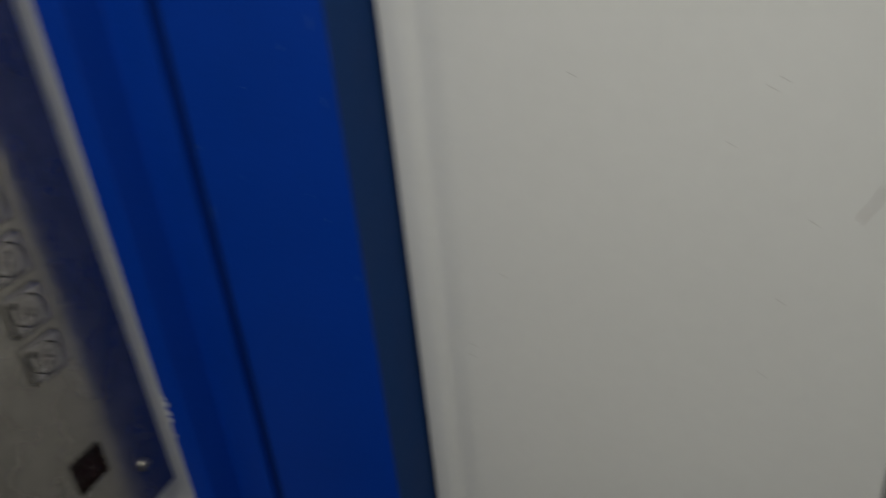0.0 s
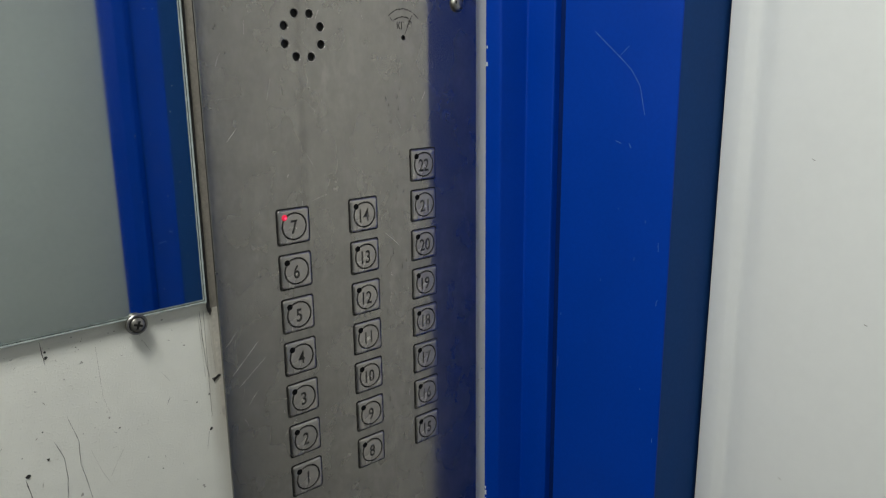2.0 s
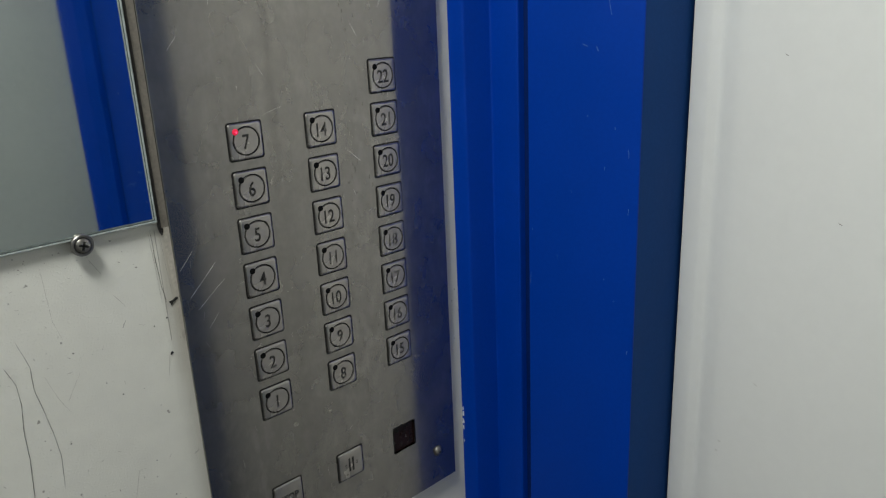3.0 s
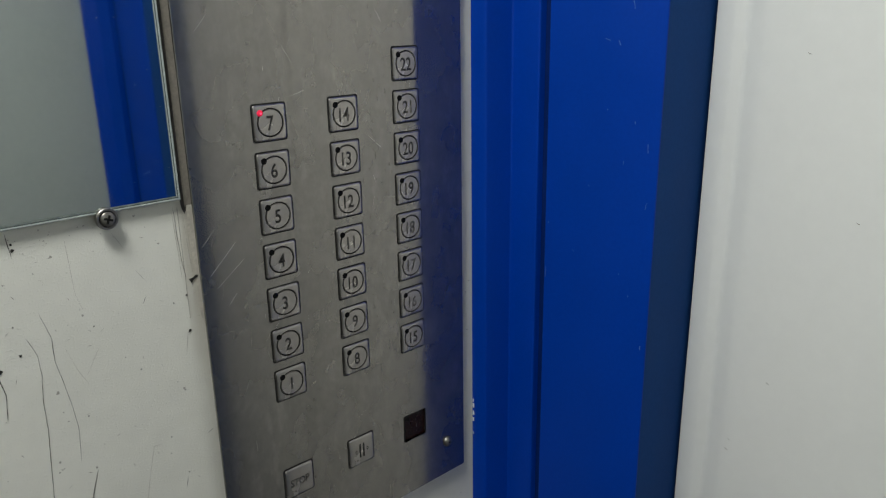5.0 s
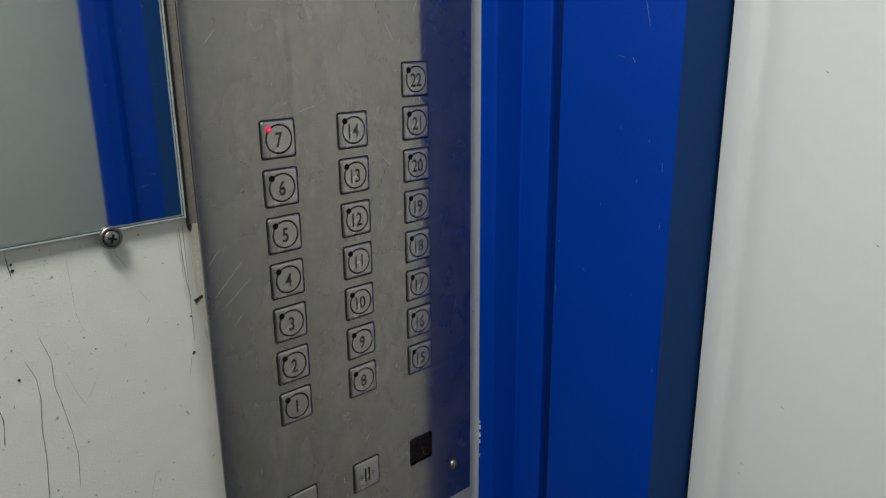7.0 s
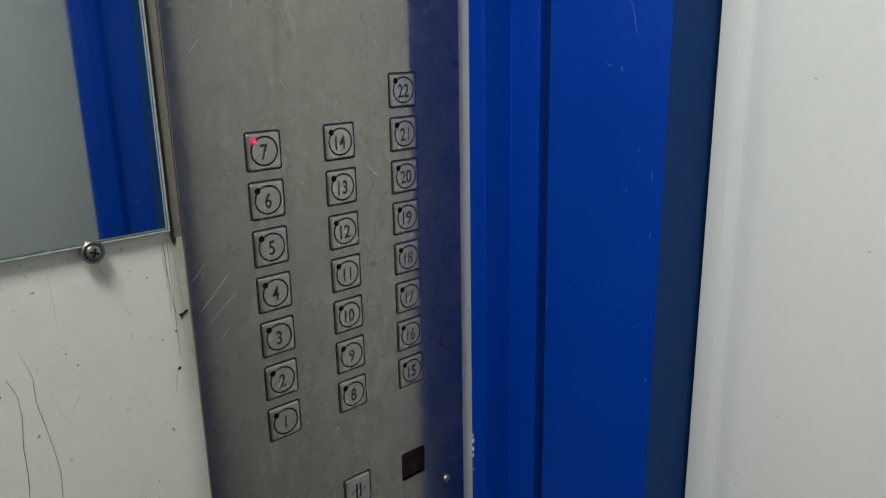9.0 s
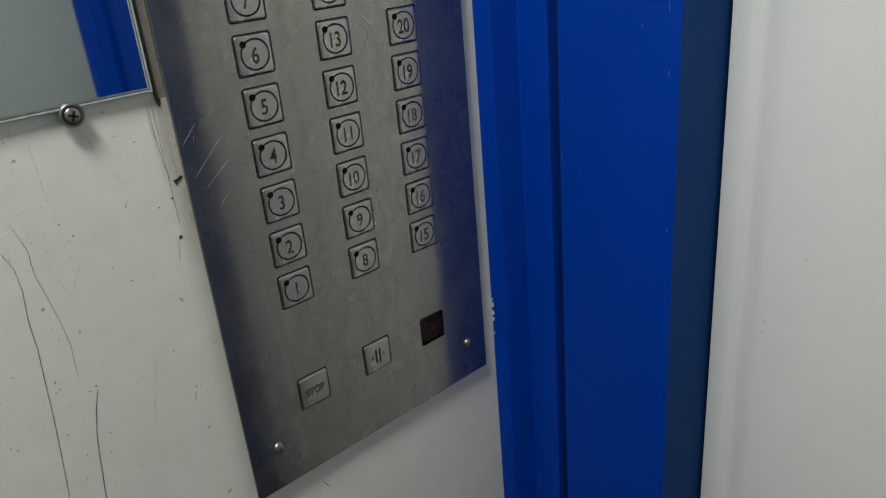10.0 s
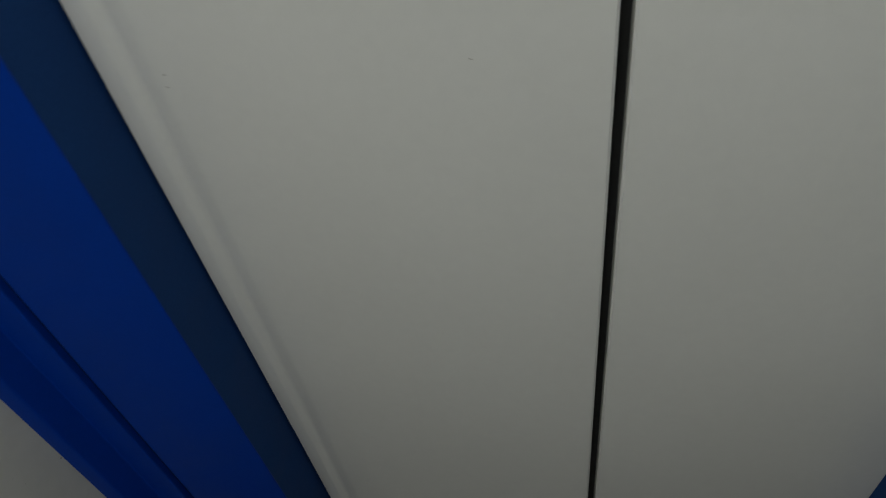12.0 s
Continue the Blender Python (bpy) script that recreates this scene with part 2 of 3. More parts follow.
# ---- building blocks ----
def mesh_of(name, bm, mat, smooth=False):
    me = bpy.data.meshes.new(name)
    bmesh.ops.recalc_face_normals(bm, faces=bm.faces)
    bm.to_mesh(me)
    bm.free()
    me.materials.append(mat)
    if smooth:
        me.polygons.foreach_set("use_smooth", [True] * len(me.polygons))
        me.set_sharp_from_angle(angle=radians(35))
    return me


def part(name, bm, mat, parent, label="", smooth=False):
    """One mesh object out of a bmesh, under its thing or part."""
    ob = new(name, mesh_of(name, bm, mat, smooth))
    ob.parent = parent
    return tagged(ob, label)


def share(name, me, parent, at=(0, 0, 0), label=""):
    ob = new(name, me)
    ob.parent = parent
    ob.location = at
    return tagged(ob, label)


def box(x0, x1, y0, y1, z0, z1, bevel=0.0, bm=None):
    own = bmesh.new()
    bmesh.ops.create_cube(own, size=1, matrix=Matrix.LocRotScale(
        ((x0 + x1) / 2, (y0 + y1) / 2, (z0 + z1) / 2), None, (abs(x1 - x0), abs(y1 - y0), abs(z1 - z0))))
    if bevel:
        bmesh.ops.bevel(own, geom=own.edges[:], offset=bevel, segments=2, affect="EDGES", profile=0.6)
    return own


def profile(points, z0, z1):
    """An upright prism over a closed plan outline."""
    bm = bmesh.new()
    low = [bm.verts.new((x, y, z0)) for x, y in points]
    high = [bm.verts.new((x, y, z1)) for x, y in points]
    n = len(points)
    for i in range(n):
        j = (i + 1) % n
        bm.faces.new((low[i], low[j], high[j], high[i]))
    bm.faces.new(low)
    bm.faces.new(high)
    return bm


def rounded(points, corners, radius, steps=4):
    """The outline with the numbered corners rounded."""
    out, n = [], len(points)
    for i, p in enumerate(points):
        if i not in corners:
            out.append(p)
            continue
        p, a, b = Vector(p), Vector(points[i - 1]), Vector(points[(i + 1) % n])
        u, v = p + (a - p).normalized() * radius, p + (b - p).normalized() * radius
        for k in range(steps + 1):
            s = k / steps
            q = u * (1 - s) ** 2 + p * 2 * s * (1 - s) + v * s ** 2
            out.append((q.x, q.y))
    return out


def lathe(rings, steps=24, cap=True):
    """Rings of (radius, height): height goes towards the cabin, along -y."""
    bm = bmesh.new()
    loops = []
    for r, h in rings:
        loops.append([bm.verts.new((r * math.cos(2 * math.pi * k / steps), -h, r * math.sin(2 * math.pi * k / steps)))
                      for k in range(steps)])
    for a, b in zip(loops, loops[1:]):
        for k in range(steps):
            j = (k + 1) % steps
            bm.faces.new((a[k], a[j], b[j], b[k]))
    if cap:
        bm.faces.new(loops[-1])
    return bm


def square_loop(half, r, mids=3, arc=4):
    """A rounded square, 4 * (arc + 1 + mids) points, from the middle of its right side's upper half round."""
    pts = []
    for c in range(4):
        a0 = c * math.pi / 2
        sx, sz = [(1, 1), (-1, 1), (-1, -1), (1, -1)][c]
        cx, cz = sx * (half - r), sz * (half - r)
        for k in range(arc + 1):
            a = a0 + k / arc * math.pi / 2
            pts.append((cx + r * math.cos(a), cz + r * math.sin(a)))
        nx, nz = [(-1, 1), (-1, -1), (1, -1), (1, 1)][c]
        ex, ez = nx * (half - r), nz * (half - r)
        p = pts[-1]
        a = (c + 1) * math.pi / 2
        q = (ex + r * math.cos(a), ez + r * math.sin(a))
        for k in range(1, mids + 1):
            s = k / (mids + 1)
            pts.append((p[0] + (q[0] - p[0]) * s, p[1] + (q[1] - p[1]) * s))
    return pts


def loops_mesh(loops, cap=True):
    bm = bmesh.new()
    rows = [[bm.verts.new((x, -h, z)) for x, z in pts] for pts, h in loops]
    n = len(rows[0])
    for a, b in zip(rows, rows[1:]):
        for k in range(n):
            j = (k + 1) % n
            bm.faces.new((a[k], a[j], b[j], b[k]))
    if cap:
        bm.faces.new(rows[-1])
    return bm


def lettering(text, size, mat, extrude=0.0, offset=0.0, squeeze=1.0):
    """The built-in font as a mesh that stands upright and faces -y."""
    cu = bpy.data.curves.new("lettering", "FONT")
    cu.body, cu.size, cu.extrude, cu.offset = text, size, extrude, offset
    cu.align_x, cu.align_y, cu.resolution_u = "CENTER", "CENTER", 4
    ob = new("lettering", cu)
    me = bpy.data.meshes.new_from_object(ob.evaluated_get(bpy.context.evaluated_depsgraph_get()))
    bpy.data.objects.remove(ob)
    bpy.data.curves.remove(cu)
    xs = [v.co.x for v in me.vertices]
    ys = [v.co.y for v in me.vertices]
    cx, cy = (min(xs) + max(xs)) / 2, (min(ys) + max(ys)) / 2
    for v in me.vertices:
        x, y, z = v.co
        v.co = ((x - cx) * squeeze, -z, y - cy)
    me.materials.clear()
    me.materials.append(mat)
    return me


def strip(points, width, lift, taper=True):
    """A thin ragged ribbon along points (x, z) that faces -y."""
    bm = bmesh.new()
    pts = [Vector(p) for p in points]
    dense = []
    for a, b in zip(pts, pts[1:]):
        k = max(2, int((b - a).length / 0.004))
        dense += [a + (b - a) * (i / k) for i in range(k)]
    dense.append(pts[-1])
    rows, n = [], len(dense)
    for i, p in enumerate(dense):
        d = dense[min(i + 1, n - 1)] - dense[max(i - 1, 0)]
        side = Vector((-d.y, d.x)).normalized()
        w = width * random.uniform(0.5, 1.2) / 2
        if taper and i in (0, n - 1):
            w *= 0.15
        p = p + side * random.uniform(-0.3, 0.3) * width
        rows.append((bm.verts.new((p.x + side.x * w, -lift, p.y + side.y * w)),
                     bm.verts.new((p.x - side.x * w, -lift, p.y - side.y * w))))
    for a, b in zip(rows, rows[1:]):
        bm.faces.new((a[0], b[0], b[1], a[1]))
    return bm


def empty(name, at, label, category, group="", kind=""):
    ob = new(name)
    ob.location = at
    ob.empty_display_size = 0.02
    return tagged(ob, label, category, group, kind)


# ---- the cabin ----
wall_north = new("wall_north", mesh_of("wall_north", box(REAR_X - 0.04, 0.2285, WALL_Y, WALL_Y + 0.04, 0, CEIL_Z), WALL))
tagged(wall_north, "white laminate lift wall with dark scratches and dirt", "wall", kind="structure")
wall_south = new("wall_south", mesh_of("wall_south", box(REAR_X - 0.04, 0.2285, FAR_Y - 0.04, FAR_Y, 0, CEIL_Z), GREY))
tagged(wall_south, "plain light grey laminate lift wall", "wall", kind="structure")
wall_west = new("wall_west", mesh_of("wall_west", box(REAR_X - 0.04, REAR_X, FAR_Y + 0.0005, WALL_Y - 0.0005, 0, CEIL_Z), REAR))
tagged(wall_west, "plain dark grey rear wall of the lift", "wall", kind="structure")
floor = new("floor", mesh_of("floor", box(REAR_X - 0.05, 0.6, FAR_Y - 0.06, WALL_Y + 0.06, -0.04, 0), FLOOR))
tagged(floor, "dark grey lino lift floor", "floor", kind="structure")
ceiling = new("ceiling", mesh_of("ceiling", box(REAR_X - 0.05, 0.6, FAR_Y - 0.06, WALL_Y + 0.06, CEIL_Z, CEIL_Z + 0.04), CEIL))
tagged(ceiling, "white lift ceiling", "ceiling", kind="structure")
shaft_wall = new("wall_east", mesh_of("wall_east", box(0.47, 0.5, FAR_Y - 0.06, WALL_Y + 0.06, 0, CEIL_Z), DARK))
tagged(shaft_wall, "dark landing door behind the cabin door", "wall", kind="structure")

ceiling_lamp = empty("ceiling_lamp", (LAMP[0], LAMP[1], CEIL_Z), "square white ceiling lamp with a glowing diffuser", "lamp")
rim = box(-0.17, 0.17, -0.17, 0.17, -0.03, 0, 0.004)
part("housing", rim, CEIL, ceiling_lamp)
part("diffuser", box(-0.145, 0.145, -0.145, 0.145, -0.034, -0.0305, 0.001), DIFFUSER, ceiling_lamp, "glowing white diffuser")

# Blue door posts: a folded narrow profile, a slot, a broad face, a navy reveal
NARROW = [(0.2287, 0.0078), (0.2338, -0.0064), (0.2640, -0.0120), (0.2660, -0.0435), (0.2900, -0.0435), (0.2900, 0.0480), (0.2287, 0.0480)]
BROAD = [(0.2689, -0.0525), (0.2890, -0.1597), (0.2904, -0.1597), (0.2904, -0.1350), (0.2760, -0.0525)]
REVEAL = [(0.2906, -0.1592), (0.3690, -0.1592), (0.3690, -0.1300), (0.2965, -0.1300), (0.2965, -0.1400)]
SLOT_STRIP = [(0.2742, -0.0437), (0.2742, -0.0524), (0.2756, -0.0524), (0.2756, -0.0437)]
FAR_NARROW = [(0.2287, 0.0078), (0.2352, 0.0005), (0.2520, -0.0090), (0.2620, -0.0345), (0.2900, -0.0345), (0.2900, 0.0480), (0.2287, 0.0480)]
FAR_SLOT_STRIP = [(0.2742, -0.0347), (0.2742, -0.0524), (0.2756, -0.0524), (0.2756, -0.0347)]
FAR_BROAD = [(0.2689, -0.0525), (0.2851, -0.1390), (0.2866, -0.1390), (0.2866, -0.1180), (0.2760, -0.0525)]
FAR_REVEAL = [(0.2868, -0.1385), (0.3608, -0.1385), (0.3608, -0.1298), (0.2962, -0.1298), (0.2920, -0.1298)]
BACKING = [(0.2905, -0.0484), (0.2960, -0.0484), (0.2960, -0.1295), (0.4600, -0.1295), (0.4600, 0.0480), (0.2905, 0.0480)]


def post(name, flip, label):
    thing = empty(name, (0, 0, 0), label, "door post", "posts of the lift door")
    turn = (lambda pts: [(x, -1.024 - y) for x, y in pts]) if flip else (lambda pts: pts)
    part("narrow_profile", profile(turn(rounded(FAR_NARROW if flip else NARROW, (1, 2, 3), 0.0022)), 0.0, CEIL_Z), BLUE, thing, smooth=True)
    part("broad_face", profile(turn(rounded(FAR_BROAD if flip else BROAD, (0, 1), 0.0012)), 0.0, CEIL_Z), BLUE, thing, smooth=True)
    part("reveal", profile(turn(rounded(FAR_REVEAL if flip else REVEAL, (1,), 0.001)), 0.0, CEIL_Z), NAVY, thing, "dark navy reveal", smooth=True)
    # an added strip and the backing carry the slot's shade in their colour
    part("slot_shade", profile(turn(FAR_SLOT_STRIP if flip else SLOT_STRIP), 0.0, CEIL_Z), SLOT_SHADE, thing, "added strip darkened for the shade inside the slot")
    part("backing", profile(turn(BACKING), 0.0, CEIL_Z), SLOT_SHADE, thing, "backing in blue darkened for the shade inside the slot")
    return thing


near_post = post("door_post", False, "scratched blue painted metal door post beside the control panel")
far_post = post("door_post", True, "blue painted metal door post across the cabin")
header = new("door_header", mesh_of("door_header", box(0.285, 0.36, -0.884, -0.161, 2.02, CEIL_Z, 0.002), BLUE))
tagged(header, "blue painted metal header over the lift door", "door header", kind="structure")
sill = new("door_sill", mesh_of("door_sill", box(0.31, 0.46, -0.890, -0.134, 0.0, 0.012, 0.002), STEEL))
tagged(sill, "worn metal sill under the lift door", "sill", kind="structure")

# Two white door leaves with a shallow pressed groove along the outer edge; a black gap between them
SEAM_Y = -0.5483


def leaf(flip):
    front = [(0.3780, -0.1612), (0.3660, -0.1612), (0.3636, -0.1624), (0.3626, -0.1650), (0.3620, -0.1780), (0.3627, -0.1815), (0.3654, -0.1870), (0.3660, -0.1905),
             (0.3651, -0.1950), (0.3623, -0.2040), (0.3615, -0.2110), (0.3615, SEAM_Y + 0.0070), (0.3635, SEAM_Y + 0.0048),
             (0.3915, SEAM_Y + 0.0048), (0.3915, -0.1612)]
    if flip:
        front = [(x, 2 * SEAM_Y - y) for x, y in front]
    bm = profile(front, 0.016, 2.05)
    ob = new("door_leaf", mesh_of("door_leaf", bm, DOOR, True))
    return tagged(ob, "closed white painted metal sliding lift door leaf", "door", "leaves of the lift door", "structure")


door_near, door_far = leaf(False), leaf(True)
door_near.name, door_far.name = "door_1", "door_2"
seal = new("door_seal", mesh_of("door_seal", box(0.386, 0.391, SEAM_Y - 0.0047, SEAM_Y + 0.0047, 0.016, 2.05), DARK))
tagged(seal, "black rubber seal between the closed door leaves", "seal", kind="structure")


# ---- the control panel ----
PX0, PX1, PZ0, PZ1 = -0.0607, 0.2075, -0.177, 0.416
panel = empty("lift_control_panel", (0, 0, Z0), "scratched brushed steel lift control panel with raised square buttons", "control panel")


def cut(me, cutters):
    """The mesh with the joined cutter taken out of it."""
    a, b = new("plate"), None
    bpy.data.objects.remove(a)
    a, b = new("plate", me), new("cutter", cutters)
    mod = a.modifiers.new("cut", "BOOLEAN")
    mod.operation, mod.object, mod.solver = "DIFFERENCE", b, "EXACT"
    mod.use_self = True
    out = bpy.data.meshes.new_from_object(a.evaluated_get(bpy.context.evaluated_depsgraph_get()))
    bpy.data.objects.remove(a)
    bpy.data.objects.remove(b)
    return out


SPEAKER = (0.0239, 0.3520)
GAUGE = (0.1216, 0.3519)
HOLES = [(SPEAKER[0] + 0.0170 * math.cos(radians(22.5 + 45 * k)), SPEAKER[1] + 0.0170 * math.sin(radians(22.5 + 45 * k)), 0.0033)
         for k in range(8)] + [(*GAUGE, 0.0021)]
cutter = bmesh.new()
for x, z, r in HOLES:
    bmesh.ops.create_cone(cutter, cap_ends=True, segments=20, radius1=r, radius2=r, depth=0.012,
                          matrix=Matrix.Translation((x, 0, z)) @ Matrix.Rotation(math.pi / 2, 4, "X"))
bmesh.ops.create_cube(cutter, size=1, matrix=Matrix.LocRotScale((0.1403, 0, -0.1035), None, (0.0275, 0.012, 0.0268)))
plate_mesh = cut(mesh_of("plate", box(PX0, PX1, 0, 0.0022, PZ0, PZ1, 0.0007), STEEL),
                 mesh_of("cutter", cutter, DARK))
plate = share("plate", plate_mesh, panel)
part("back_box", box(PX0 + 0.003, PX1 - 0.003, 0.0030, WALL_Y - 0.0002, PZ0 + 0.003, PZ1 - 0.003, 0.0003), DARK, panel, "dark back box")

for x, z, r in HOLES[:8]:
    ring = part("hole_rim", lathe([(r + 0.0006, 0.00004), (r + 0.0003, 0.00010), (r, -0.0002), (r - 0.0002, -0.0014)], 20, False), BUTTON, plate, "bright countersunk rim", smooth=True)
    ring.location = (x, 0, z)

for x, z, r, h, pits in ((-0.0384, 0.3824, 0.0078, 0.0042, 3), (0.1832, 0.3817, 0.0072, 0.0042, 3), (-0.0349, -0.1380, 0.0056, 0.0034, 1), (0.1834, -0.1400, 0.0056, 0.0034, 1)):
    s = part("screw", lathe([(r, 0.0), (r, 0.0008), (r * 0.95, h * 0.45), (r * 0.84, h * 0.70), (r * 0.66, h * 0.88), (r * 0.42, h * 0.97), (r * 0.16, h)], 28), SCREW, panel,
             "domed steel screw", smooth=True)
    s.location = (x, 0, z)
    for k in range(pits):
        a = radians(165 + 120 * k)
        d = r * 0.50 if pits > 1 else 0.0
        low = h * (0.90 if pits > 1 else 0.98)
        pit = part("pit", lathe([(r * 0.19, low), (r * 0.18, low + 0.00025), (r * 0.10, low + 0.0002)], 12), GRIME, s, "dark driving hole")
        pit.location = (d * math.cos(a), 0, d * math.sin(a))

# Buttons: a raised rounded square with a turned groove, a small indicator, an engraved number
HALF, RING = 0.0138, 0.0109
outline = square_loop(HALF, 0.0021)
angles = [math.atan2(z, x) for x, z in outline]


def circle(r):
    return [(r * math.cos(a), r * math.sin(a)) for a in angles]


def shrink(d):
    return [(x * (1 - d / HALF), z * (1 - d / HALF)) for x, z in outline]


RISE = 0.0018
face_mesh = mesh_of("button", loops_mesh([
    (outline, 0.0), (outline, RISE - 0.0010), (shrink(0.0005), RISE - 0.0004), (shrink(0.0010), RISE - 0.0001), (shrink(0.0017), RISE),
    (circle(RING + 0.00065), RISE), (circle(RING + 0.00050), RISE - 0.0009), (circle(RING - 0.00050), RISE - 0.0009),
    (circle(RING - 0.00080), RISE)]), BUTTON, True)
plain_mesh = mesh_of("button", loops_mesh([
    (outline, 0.0), (outline, RISE - 0.0009), (shrink(0.0004), RISE - 0.0004), (shrink(0.0009), RISE - 0.0001), (shrink(0.0015), RISE)]), BUTTON, True)
gap_mesh = mesh_of("gap", loops_mesh([(shrink(-0.0012), 0.00006), (shrink(0.001), 0.00012)], False), GRIME)
led_on_mesh = mesh_of("indicator", lathe([(0.0025, 0.0), (0.0025, 0.0003), (0.0017, 0.0007), (0.0008, 0.0009)], 16), LED_ON, True)
core_mesh = mesh_of("glow_core", lathe([(0.0012, 0.0), (0.0011, 0.0005), (0.0005, 0.0009)], 12), LED_CORE, True)
led_mesh = mesh_of("indicator", lathe([(0.0025, 0.0), (0.0025, 0.00025), (0.0012, 0.0002)], 16), LED_OFF, True)
groove_mesh = mesh_of("ring_groove", lathe([(RING + 0.00056, 0.0), (RING - 0.00062, 0.0)], 40, False), STAMPED)

COLUMNS = (0.0064, 0.0741, 0.1406)
DEPTH = 0.0007  # of the engraving


def engraved(me, text, size, squeeze, at):
    """The button's mesh with the writing sunk into its face, and the writing's floor as a mesh of its own."""
    tool = lettering(text, size, BUTTON, 0.0009, 0.00027, squeeze)
    floor_of = lettering(text, size, ENGRAVED, 0.00002, 0.00027, squeeze)
    tool.transform(Matrix.Translation((at[0], -RISE - 0.0009 + DEPTH, at[1])))
    floor_of.transform(Matrix.Translation((at[0], -RISE + DEPTH - 0.00005, at[1])))
    body = cut(solid(me), tool)
    body.set_sharp_from_angle(angle=radians(35))
    return body, floor_of


def solid(me):
    """A copy with its open back closed."""
    bm = bmesh.new()
    bm.from_mesh(me)
    bmesh.ops.holes_fill(bm, edges=[e for e in bm.edges if e.is_boundary])
    out = me.copy()
    bm.to_mesh(out)
    bm.free()
    return out


number = 0
for col, rows in enumerate((7, 7, 8)):
    for row in range(rows):
        number += 1
        body, floor_of = engraved(face_mesh, str(number), 0.0158, 0.78, (-0.0001, -0.0006))
        b = share("button", body, panel, (COLUMNS[col], 0, -0.0076 + 0.036 * row), "steel button with a lit red indicator" if number == 7 else "")
        b.scale = (1, 1, 0.97)
        share("gap", gap_mesh, b)
        share("ring_groove", groove_mesh, b, (0, -RISE + 0.00070, 0), "dirty turned ring groove")
        lit = share("indicator", led_on_mesh if number == 7 else led_mesh, b, (-0.0083, -RISE + 0.0001, 0.0079),
                    "glowing red indicator" if number == 7 else "dark indicator")
        if number == 7:
            share("glow_core", core_mesh, lit, (0.0004, -0.0002, -0.0003), "bright pink core")
        share("numeral", floor_of, b, (0, 0, 0), "engraved number")

body, floor_of = engraved(plain_mesh, "STOP", 0.0098, 0.80, (0.0, -0.0005))
stop = share("button", body, panel, (0.0066, 0, -0.1016), "plain steel stop button")
share("gap", gap_mesh, stop)
share("numeral", floor_of, stop, (0, 0, 0), "engraved word")
opener = share("button", plain_mesh, panel, (0.0738, 0, -0.1016), "plain steel door opening button")
share("gap", gap_mesh, opener)
for x in (-0.0020, 0.0020):
    part("engraved_bar", box(x - 0.0010, x + 0.0010, -RISE - 0.00005, -RISE + 0.0004, -0.0070, 0.0070, 0.0001), GRIME, opener, "dark engraved bar")
for s in (-1, 1):
    tri = bmesh.new()
    for pts in (((0.0080, 0), (0.0061, 0.0022), (0.0061, 0.0009)), ((0.0080, 0), (0.0061, -0.0022), (0.0061, -0.0009)),
                ((0.0048, 0.0), (0.0061, 0.0022), (0.0061, 0.0009)), ((0.0048, 0.0), (0.0061, -0.0022), (0.0061, -0.0009))):
        tri.faces.new([tri.verts.new((s * x, -RISE - 0.00006, z)) for x, z in pts])
    part("engraved_arrow", tri, GRIME, opener, "dark engraved arrow")

window = part("sensor_window", box(0.1266, 0.1540, 0.0018, 0.0028, -0.1174, -0.0896, 0.0001), SENSOR, panel, "dark red translucent square window")
part("window_rim", loops_mesh([(shrink(-0.0005), 0.0002), (shrink(0.0003), 0.0004)], False), GRIME, panel, "dark rim").location = (0.1403, 0, -0.1035)
part("lens", lathe([(0.0046, 0.0), (0.0046, 0.0004), (0.0040, 0.0006), (0.0036, 0.0001)], 24), SENSOR, window, "faint round lens", smooth=True).location = (0.1403, 0.0018, -0.1020)

# The overload sign: a dial's arc, a needle and two letters, engraved
def arc(cx, cz, r, a0, a1, n=12):
    return [(cx + r * math.cos(radians(a0 + (a1 - a0) * k / n)), cz + r * math.sin(radians(a0 + (a1 - a0) * k / n))) for k in range(n + 1)]


for pts in (arc(0.1216, 0.3520, 0.0228, 132, 62), arc(0.1216, 0.3520, 0.0165, 130, 66), arc(0.1216, 0.3520, 0.0228, 60, 42),
            [(0.1063, 0.3689), (0.1110, 0.3646)], [(0.1225, 0.3535), (0.1290, 0.3660), (0.1318, 0.3705)], [(0.1312, 0.3632), (0.1290, 0.3660), (0.1268, 0.3650)]):
    part("dial_line", strip(pts, 0.0009, 0.00015), GRIME, panel, "engraved dial line")
share("dial_letters", lettering("КГ", 0.0085, GRIME, 0.0001, -0.0001, 0.8), panel, (0.1188, -0.0001, 0.3617), "engraved letters")

for pts, w in (([(-0.0539, 0.0999), (-0.0300, 0.1230)], 0.0005), ([(-0.0488, 0.0897), (-0.0245, 0.1084)], 0.0004), ([(-0.0583, 0.1227), (-0.0467, 0.1353)], 0.0004),
               ([(0.0215, 0.2639), (0.0299, 0.2494)], 0.0003), ([(-0.0450, 0.2756), (-0.0356, 0.2864)], 0.0003), ([(0.0300, 0.2700), (0.0260, 0.2620)], 0.0002),
               ([(0.0960, 0.1900), (0.1120, 0.1760)], 0.0003), ([(0.0250, 0.2260), (0.0400, 0.2300)], 0.0003), ([(-0.0420, 0.0730), (-0.0330, 0.0830)], 0.0003),
               ([(0.1100, 0.2900), (0.1180, 0.2760)], 0.0002), ([(0.1400, 0.2990), (0.1450, 0.3080)], 0.0003), ([(-0.0100, 0.3050), (-0.0060, 0.3200)], 0.0002)):
    part("scratch", strip(pts, w, 0.00008), SCRATCH, panel, "pale scratch")

